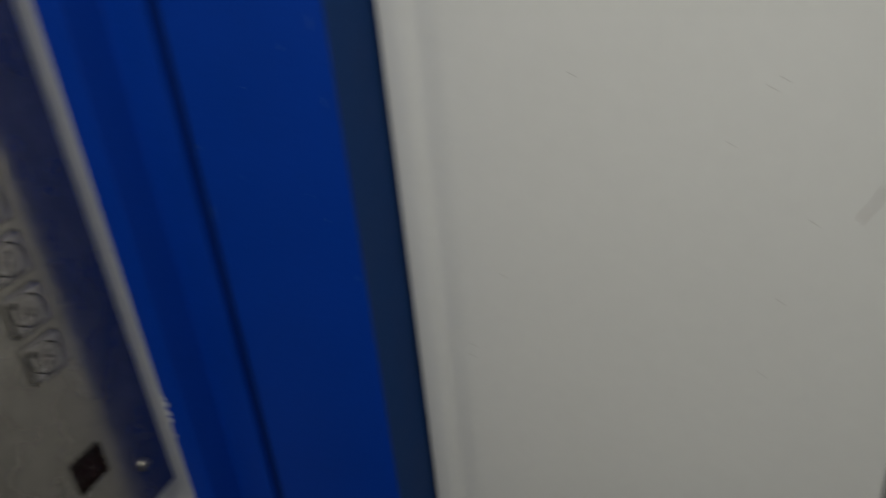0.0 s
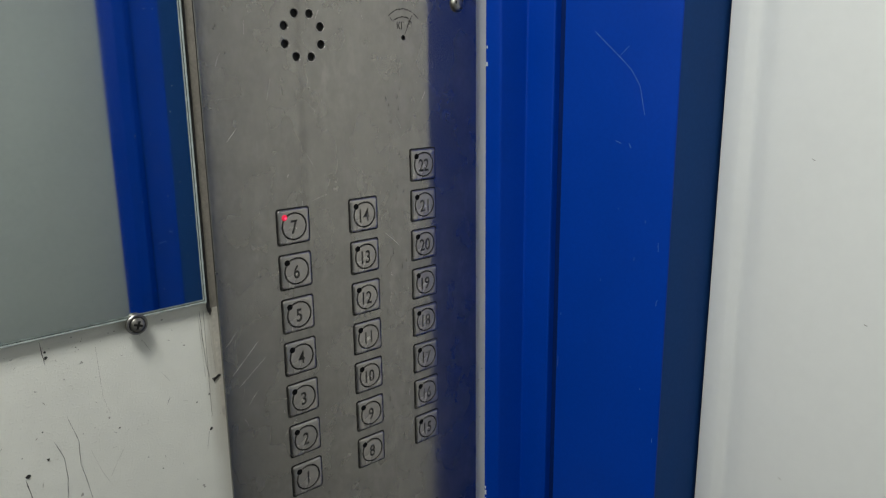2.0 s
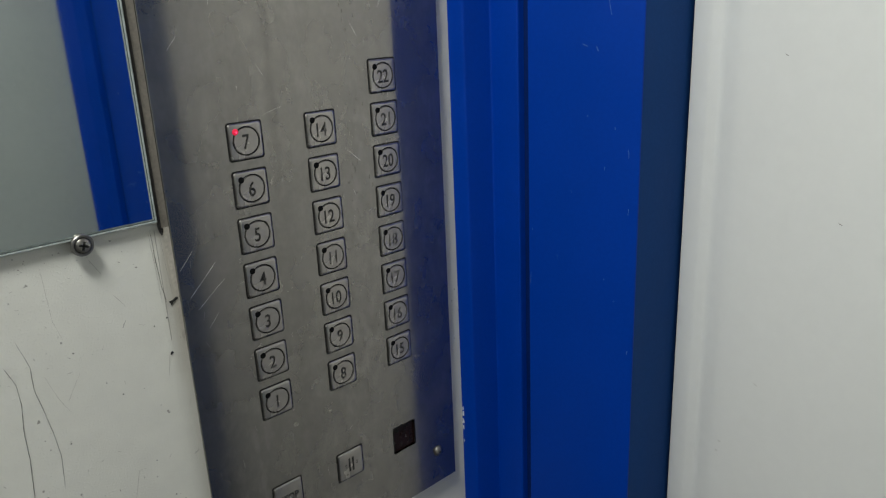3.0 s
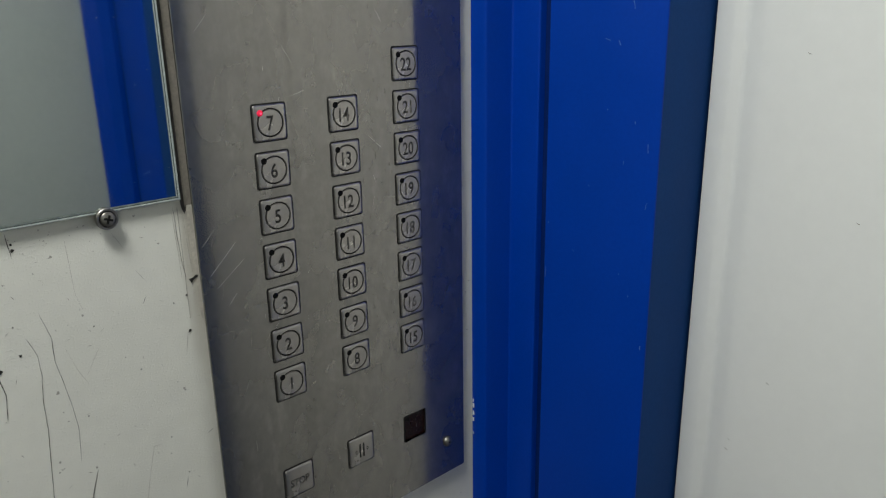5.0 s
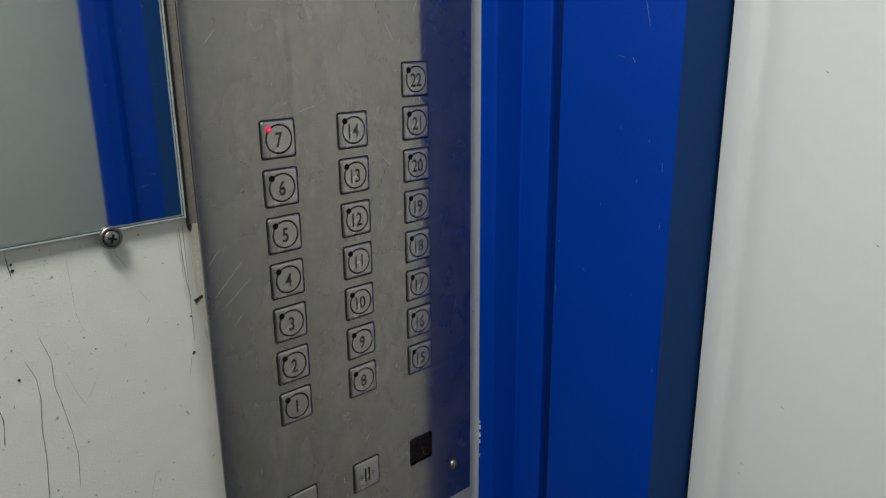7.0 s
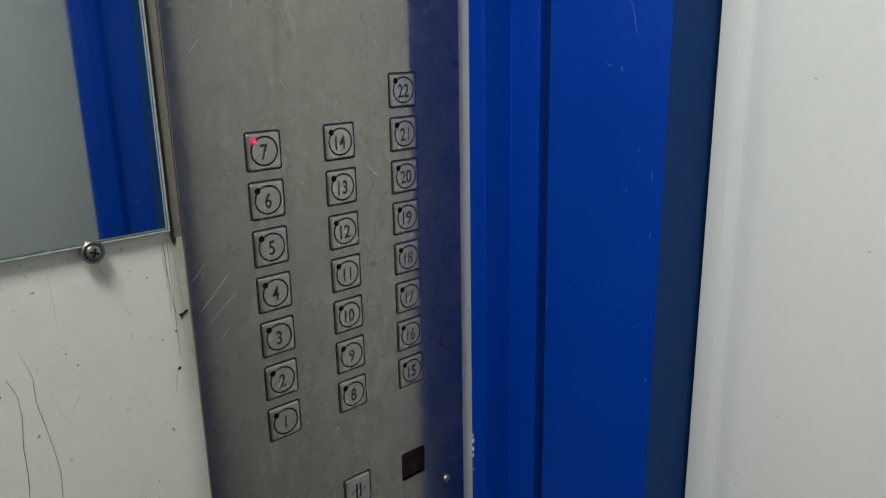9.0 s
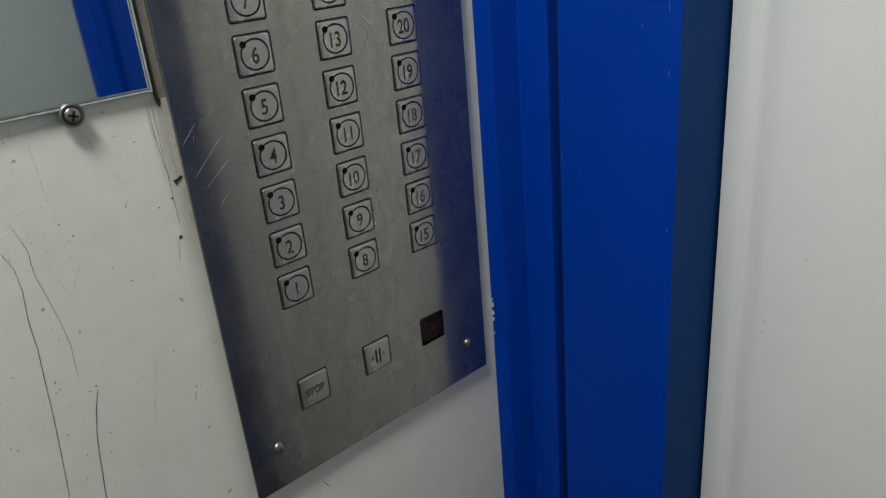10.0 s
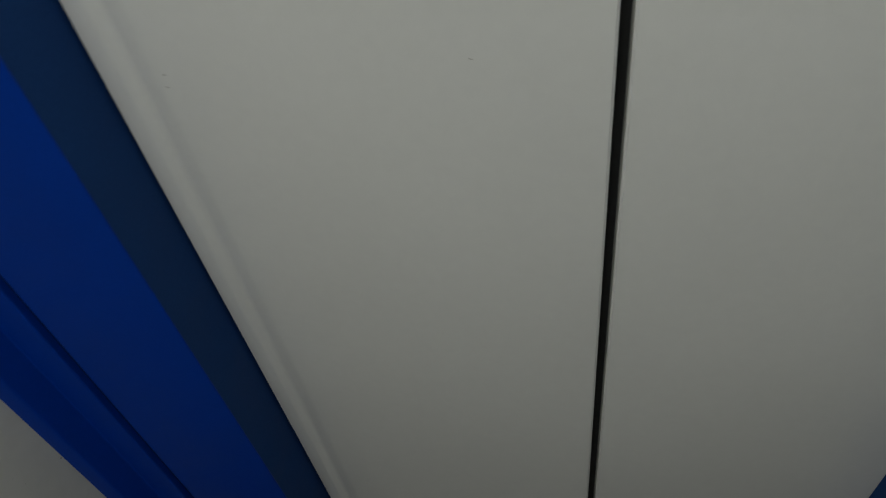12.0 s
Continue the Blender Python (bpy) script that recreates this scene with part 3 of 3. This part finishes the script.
stains = bmesh.new()
for k in range(150):
    x, z = random.gauss(0.107, 0.011), random.uniform(-0.02, 0.34)
    if z < 0.24 and min(abs(x - c) for c in COLUMNS) < 0.0155:
        continue
    w, l = random.uniform(0.00010, 0.0004), random.uniform(0.0003, 0.0030)
    stains.faces.new([stains.verts.new((x + px * w, -0.00006, z + pz * l)) for px, pz in ((-1, -0.5), (0, -1), (1, -0.3), (0.7, 0.6), (-0.2, 1), (-0.9, 0.3))])
tagged(part("stains", stains, STAIN, plate, "small dull drips and stains"), kind="stuff")
for pts in ([(0.1020, -0.0150), (0.1035, -0.0600), (0.1010, -0.0900), (0.1060, -0.1250), (0.1065, -0.1700)], [(0.1160, -0.0650), (0.1220, -0.0670), (0.1262, -0.0668)],
            [(0.1060, -0.1100), (0.1105, -0.1400), (0.1100, -0.1720)]):
    part("drip", strip(pts, 0.0005, 0.00007), STAIN, panel, "dull dried drip")

fine = bmesh.new()
for k in range(70):
    x, z = random.uniform(PX0 + 0.01, PX1 - 0.05), random.uniform(PZ0 + 0.02, PZ1 - 0.02)
    a, l, w = random.choice((random.gauss(1.0, 0.5), random.gauss(1.57, 0.2))), random.uniform(0.002, 0.008), random.uniform(0.00003, 0.00007)
    u, v = Vector((math.cos(a), 0, math.sin(a))) * l, Vector((-math.sin(a), 0, math.cos(a))) * w
    c, bend = Vector((x, -0.00006, z)), random.uniform(-0.0006, 0.0006)
    m = c + v.normalized() * bend
    fine.faces.new([fine.verts.new(p) for p in (c - u, m - v, m + v)])
    fine.faces.new([fine.verts.new(p) for p in (c + u, m + v, m - v)])
fs = part("fine_scratches", fine, SCRATCH, plate, "fine pale scratches")
tagged(fs, kind="stuff")

# ---- the mirror ----
MX0, MX1, MZ0, MZ1 = -0.56, -0.0674, 0.1613, 0.95
mirror = empty("wall_mirror", (0, 0, Z0), "frameless wall mirror held by round screw clips", "mirror")
pane = part("mirror_pane", box(MX0 + 0.0028, MX1 - 0.0028, 0.0029, 0.0060, MZ0 + 0.0028, MZ1 - 0.0028), MIRROR, mirror, "silvered mirror pane")


def border(x0, x1, z0, z1, rings):
    """A closed rectangular moulding: rings of (inset, depth)."""
    bm = bmesh.new()
    rows = [[bm.verts.new(p) for p in ((x0 + d, y, z0 + d), (x1 - d, y, z0 + d), (x1 - d, y, z1 - d), (x0 + d, y, z1 - d))] for d, y in rings]
    for a, b in zip(rows, rows[1:]):
        for k in range(4):
            bm.faces.new((a[k], a[(k + 1) % 4], b[(k + 1) % 4], b[k]))
    return bm


part("glass_edge", border(MX0, MX1, MZ0, MZ1, [(0.0030, 0.0066), (0.0, 0.0066), (0.0, 0.0034), (0.0006, 0.0028), (0.0016, 0.0028)]), GLASS_EDGE, mirror, "pale ground glass edge")
# two painted lines, dark then pale, for the ground edge mirrored in the silver
part("bevel", border(MX0, MX1, MZ0, MZ1, [(0.0016, 0.0030), (0.0023, 0.0030)]), EDGE_REFLECTION, mirror, "painted dark reflection inside the ground edge")
part("bevel", border(MX0, MX1, MZ0, MZ1, [(0.0023, 0.0029), (0.0032, 0.0026)]), GLASS_EDGE, mirror, "painted reflection of the pale ground edge")
for x, z in ((-0.1200, 0.1578), (-0.50, 0.1578), (-0.1200, 0.9534), (-0.50, 0.9534)):
    clip = part("clip", lathe([(0.0030, -0.0075), (0.0030, -0.0022), (0.0070, -0.0022), (0.0074, -0.0016), (0.0074, 0.0004), (0.0069, 0.0010), (0.0058, 0.0010), (0.0054, 0.0004),
                               (0.0050, 0.0004), (0.0049, 0.0016), (0.0040, 0.0024), (0.0024, 0.0028), (0.0010, 0.0029)], 28), SCREW, mirror, "steel screw with a washer", smooth=True)
    clip.location = (x, 0.0008, z)
    part("groove", lathe([(0.0054, 0.0005), (0.0049, 0.0005)], 28, False), GRIME, clip, "dark ring under the screw head")
    for turn in (20, 110):
        arm = box(-0.0030, 0.0030, -0.0031, -0.0020, -0.0008, 0.0008, 0.0001)
        arm.transform(Matrix.Rotation(radians(turn), 4, "Y"))
        part("slot", arm, GRIME, clip, "dark cross slot")

dust = bmesh.new()
for k in range(190):
    x, z, r = random.uniform(-0.30, MX1 - 0.004), random.uniform(MZ0 + 0.004, 0.46), random.uniform(0.00012, 0.00034)
    turn = random.uniform(0, 1)
    dust.faces.new([dust.verts.new((x + r * random.uniform(0.5, 1.3) * math.cos(turn + a), 0.00275, z + r * random.uniform(0.5, 1.3) * math.sin(turn + a))) for a in (0, 1.3, 2.6, 3.8, 5.1)])
tagged(part("dust", dust, DUST, mirror, "fine pale dust specks"), kind="stuff")

# ---- wear on the wall, post and doors; painted shade beside the mirror ----
LIFT = -WALL_Y + 0.0003


def mark(points, width, mat, parent, label):
    ob = part("crack", strip(points, width, LIFT), mat, parent, label)
    ob.location = (-0.0015, 0, Z0)
    return ob


for pts, w, m in (
        ([(-0.1777, 0.0880), (-0.1729, 0.0744), (-0.1724, 0.0599), (-0.1746, 0.0417), (-0.1748, 0.0202), (-0.1770, -0.0053), (-0.1796, -0.0369), (-0.1822, -0.0620), (-0.1860, -0.0950), (-0.1880, -0.1300)], 0.0008, CRACK),
        ([(-0.1679, 0.1032), (-0.1627, 0.0835), (-0.1634, 0.0672), (-0.1605, 0.0515), (-0.1578, 0.0333), (-0.1560, 0.0148), (-0.1580, -0.0115)], 0.0006, CRACK),
        ([(-0.1478, -0.0225), (-0.1531, -0.0370), (-0.1583, -0.0600), (-0.1605, -0.0760), (-0.1640, -0.1050), (-0.1655, -0.1250)], 0.0011, CRACK),
        ([(-0.1975, 0.0685), (-0.1950, 0.0535), (-0.1970, 0.0357)], 0.0011, CRACK),
        ([(-0.1010, -0.0228), (-0.1072, -0.0220), (-0.1131, -0.0439), (-0.1183, -0.0673)], 0.0005, FAINT),
        ([(-0.0706, 0.0596), (-0.0736, 0.0428)], 0.0009, FAINT),
        ([(-0.1150, 0.1460), (-0.1080, 0.1330)], 0.0006, FAINT),
        ([(-0.1450, 0.1480), (-0.1440, 0.1100), (-0.1400, 0.0950)], 0.0004, FAINT),
        ([(-0.1785, 0.1590), (-0.1776, 0.1500), (-0.1768, 0.1420)], 0.0012, CRACK),
        ([(-0.1330, 0.0700), (-0.1450, 0.0500)], 0.0004, FAINT),
        ([(0.0052, -0.1993), (0.0061, -0.2043), (0.0115, -0.2130)], 0.0012, CRACK),
        ([(-0.0847, -0.0587), (-0.0870, -0.0680)], 0.0010, CRACK),
        ([(-0.0720, 0.1540), (-0.0700, 0.1010)], 0.0005, FAINT)):
    mark(pts, w * 0.5, m, wall_north, "dark crack" if m is CRACK else "faint crack")
for x, z, s in ((-0.0700, 0.0885, 0.0012), (-0.0573, 0.0655, 0.0016), (-0.0706, 0.0602, 0.0020), (-0.1840, 0.0773, 0.0017), (-0.1852, 0.0975, 0.0010), (-0.1370, 0.0839, 0.0011),
                (-0.0568, -0.0280, 0.0014), (-0.0552, 0.0619, 0.0016), (-0.1972, 0.0697, 0.0026), (-0.1776, 0.1512, 0.0014), (-0.1771, 0.1470, 0.0018), (-0.0800, 0.0850, 0.0009),
                (-0.1500, 0.0200, 0.0009), (-0.1100, 0.0420, 0.0009), (-0.0950, -0.0200, 0.0010), (-0.0850, -0.0550, 0.0010)):
    bm = bmesh.new()
    ring = []
    for k in range(9):
        a = 2 * math.pi * k / 9
        r = s * random.uniform(0.35, 0.8)
        ring.append(bm.verts.new((x + r * math.cos(a), WALL_Y - 0.0004, z + r * math.sin(a))))
    bm.faces.new(ring)
    part("dent", bm, PIT, wall_north, "dark pit").location = (0, 0, Z0)
bm = bmesh.new()
bm.faces.new([bm.verts.new((x, WALL_Y - 0.0006, z)) for x, z in ((-0.0668, 0.1003), (-0.0635, 0.1008), (-0.0612, 0.1024), (-0.0597, 0.1020), (-0.0596, 0.1006),
                                                                  (-0.0615, 0.0997), (-0.0638, 0.0985), (-0.0650, 0.0962), (-0.0656, 0.0983))])
part("chip", bm, PIT, wall_north, "black chipped spot at the panel's edge").location = (0, 0, Z0)
for pts, w in (([(-0.0705, 0.1560), (-0.0700, 0.1330), (-0.0686, 0.1130), (-0.0668, 0.1005)], 0.0007), ([(-0.0640, 0.1480), (-0.0630, 0.1250), (-0.0615, 0.1050)], 0.0004),
               ([(-0.0600, -0.0260), (-0.0645, -0.0285)], 0.0009), ([(-0.1030, 0.1170), (-0.0960, 0.1060)], 0.0004), ([(-0.1010, 0.0900), (-0.0975, 0.0960)], 0.0007),
               ([(-0.0890, 0.0900), (-0.0850, 0.0880)], 0.0005), ([(-0.1150, 0.0830), (-0.1170, 0.0790)], 0.0006), ([(-0.1330, 0.0780), (-0.1290, 0.0810)], 0.0005),
               ([(-0.0840, -0.0230), (-0.0815, -0.0190)], 0.0005), ([(-0.1560, 0.0750), (-0.1500, 0.0550), (-0.1440, 0.0420)], 0.0003)):
    mark(pts, w * 0.55, CRACK if w > 0.0006 else FAINT, wall_north, "thin dark crack")
smudge = bmesh.new()
for k in range(26):
    x = -0.112 - random.random() ** 1.5 * 0.09
    z, r = 0.1545 - random.random() ** 2 * 0.012, random.uniform(0.0002, 0.0006)
    smudge.faces.new([smudge.verts.new((x + r * random.uniform(0.4, 1.4) * math.cos(a), WALL_Y - 0.0004, z + r * random.uniform(0.3, 1.0) * math.sin(a))) for a in (0, 0.9, 1.9, 3.0, 4.2, 5.3)])
tagged(part("smudge", smudge, FAINT, wall_north, "grey dirt under the mirror's edge"), kind="stuff").location = (0, 0, Z0)
# the darkest bar paints the mirror's shade; the beige one is wear darkened by it
for x, w, z0, z1, m in ((-0.0648, 0.0026, 0.156, 0.45, GAP_SHADE), (-0.0600, 0.0070, 0.1555, 0.416, BEIGE_SHADED), (-0.0690, 0.0003, 0.07, 0.155, FAINT)):
    part("worn_and_shaded_edge", box(x - w / 2, x + w / 2, WALL_Y - 0.0003 - w * 0.02, WALL_Y + 0.001, z0, z1, 0.0), m, wall_north, "dirty worn strip and painted mirror shade beside the panel").location = (0, 0, Z0)
# the strip and the painted mirror shade run on below the mirror, thinning out
for pts, m in (([(-0.0635, 0.1555), (-0.0632, 0.140), (-0.0622, 0.120), (-0.0612, 0.098), (-0.0606, 0.070), (-0.0570, 0.060), (-0.0570, 0.1555)], WORN),
               ([(-0.0661, 0.1560), (-0.0655, 0.1530), (-0.0640, 0.1495), (-0.0625, 0.1520), (-0.0622, 0.1560)], GAP_SHADE)):
    bm = bmesh.new()
    bm.faces.new([bm.verts.new((x, WALL_Y - 0.00035, z)) for x, z in pts])
    part("worn_and_shaded_edge", bm, m, wall_north, "dirty worn strip and painted mirror shade, thinning out").location = (0, 0, Z0)
flecks = bmesh.new()
for k in range(110):
    x, z = random.uniform(-0.30, -0.072), random.uniform(-0.16, 0.155)
    a, l, w = random.uniform(0, 3.14), random.uniform(0.0005, 0.0019), random.uniform(0.0002, 0.0004)
    u, v = Vector((math.cos(a), 0, math.sin(a))) * l, Vector((-math.sin(a), 0, math.cos(a))) * w
    c = Vector((x, WALL_Y - 0.0003, z))
    flecks.faces.new([flecks.verts.new(p) for p in (c - u, c - v, c + u, c + v * random.uniform(0.2, 1))])
fl = part("flecks", flecks, FAINT, wall_north, "small faint flecks and pits")
fl.location = (0, 0, Z0)
tagged(fl, kind="stuff")

# Pale scuffs on the blue post: (y, z) points on the broad face
def on_post(points, width, mat, name="scuff"):
    bm = bmesh.new()
    pts = []
    for y, z in points:
        x = 0.2689 + (y + 0.0525) / (-0.1072) * 0.0201 - 0.0004
        pts.append(Vector((x, y, z)))
    for a, b in zip(pts, pts[1:]):
        d = (b - a).normalized()
        side = Vector((0, -d.z, d.y)) * width * 0.3
        bm.faces.new([bm.verts.new(v) for v in (a + side, b + side, b - side, a - side)])
    part(name, bm, mat, near_post, "pale scuff").location = (0, 0, Z0)


on_post([(-0.0830, 0.3569), (-0.1061, 0.3355), (-0.1179, 0.3240), (-0.1265, 0.3096), (-0.1316, 0.2853)], 0.0006, CHIP)
on_post([(-0.1061, 0.3355), (-0.1150, 0.3440)], 0.0005, CHIP)
on_post([(-0.1060, 0.2620), (-0.1110, 0.2600)], 0.0007, CHIP)
on_post([(-0.1189, 0.2600), (-0.1205, 0.2560)], 0.0011, CHIP)
for y, z, l, w in ((-0.1374, 0.190, 0.0022, 0.0008), (-0.1285, 0.1539, 0.003, 0.0007), (-0.1504, 0.1656, 0.008, 0.0006), (-0.1545, -0.0195, 0.004, 0.0010),
                   (-0.0566, 0.0886, 0.0020, 0.0009), (-0.0838, 0.0646, 0.0025, 0.0004), (-0.1120, 0.2000, 0.0015, 0.0008), (-0.0970, 0.1300, 0.0015, 0.0006),
                   (-0.1400, 0.0300, 0.0018, 0.0006), (-0.1300, 0.0500, 0.0016, 0.0006), (-0.0545, 0.0330, 0.012, 0.0006), (-0.1510, 0.1150, 0.006, 0.0006)):
    on_post([(y, z), (y - random.uniform(-0.001, 0.001), z + l)], w, CHIP)
nick = strip([(0.3348, -0.0560), (0.3362, -0.0620)], 0.0020, 0.1590)
part("scuff", nick, CHIP, near_post, "pale nick").location = (0, 0, Z0)
for x, y, z, s in ((0.2291, 0.0072, -0.1130, 0.0016), (0.2292, 0.0070, -0.1195, 0.0024), (0.2291, 0.0071, -0.1262, 0.0018), (0.2292, 0.0070, -0.1290, 0.0026), (0.2292, 0.0071, -0.1360, 0.0021), (0.2291, 0.0071, 0.3300, 0.0022), (0.2291, 0.0071, 0.3450, 0.0016), (0.2292, 0.0071, -0.1520, 0.0015)):
    bm = box(x - s * 0.35, x + s * 0.25, y - s * 0.4, y + s * 0.3, z - s * random.uniform(0.4, 1.0), z + s * random.uniform(0.5, 1.6), s * 0.18)
    part("paint_chip", bm, CHIP_WHITE, near_post, "white chipped paint").location = (0, 0, Z0)

for x0, x1, z0, z1 in ((0.8995, 0.9035, 0.0262, 0.0236), (0.9050, 0.9110, 0.0250, 0.0228), (0.9260, 0.9500, 0.0020, -0.0060)):
    bm = bmesh.new()
    xs = [0.2689 + (1.024 - y - 0.0525) / 0.1072 * 0.0201 - 0.0006 for y in (x0, x1)]
    bm.faces.new([bm.verts.new(v) for v in ((xs[0], -x0, z0), (xs[1], -x1, z1), (xs[1], -x1, z1 - 0.0012), (xs[0], -x0, z0 - 0.0010))])
    part("scuff", bm, CHIP, far_post, "pale scuff").location = (0, 0, Z0)

# Short hair scratches on the near door leaf and a brown smear: (y, z), slope
def on_door(y, z, dy, dz, w, mat, label, owner):
    bm = bmesh.new()
    side = Vector((0, -dz, dy)).normalized() * w / 2
    a, b = Vector((0.3612, y, z)), Vector((0.3612, y + dy, z + dz))
    m = (a + b) / 2 + side * 0.8
    bm.faces.new([bm.verts.new(v) for v in (a, m + side, b, m - side)])
    part("scratch", bm, mat, owner, label).location = (0, 0, Z0)


for y, z in ((-0.4280, 0.1085), (-0.4348, 0.1143), (-0.4064, 0.0702), (-0.4626, 0.0161), (-0.4489, -0.0477), (-0.4428, -0.1134), (-0.2134, -0.1188), (-0.2440, -0.0470), (-0.3002, 0.1174), (-0.2450, 0.2500), (-0.2117, -0.1301)):
    on_door(y, z, -0.0040, -0.0018, 0.0008, FAINT, "short grey scratch", door_near)
for k in range(9):
    on_door(-0.5052 + 0.0013 * k + random.uniform(-0.001, 0.001), 0.0442 - 0.0025 * k, 0.0040, -0.009, 0.0011, SMEAR, "brown smear", door_near)
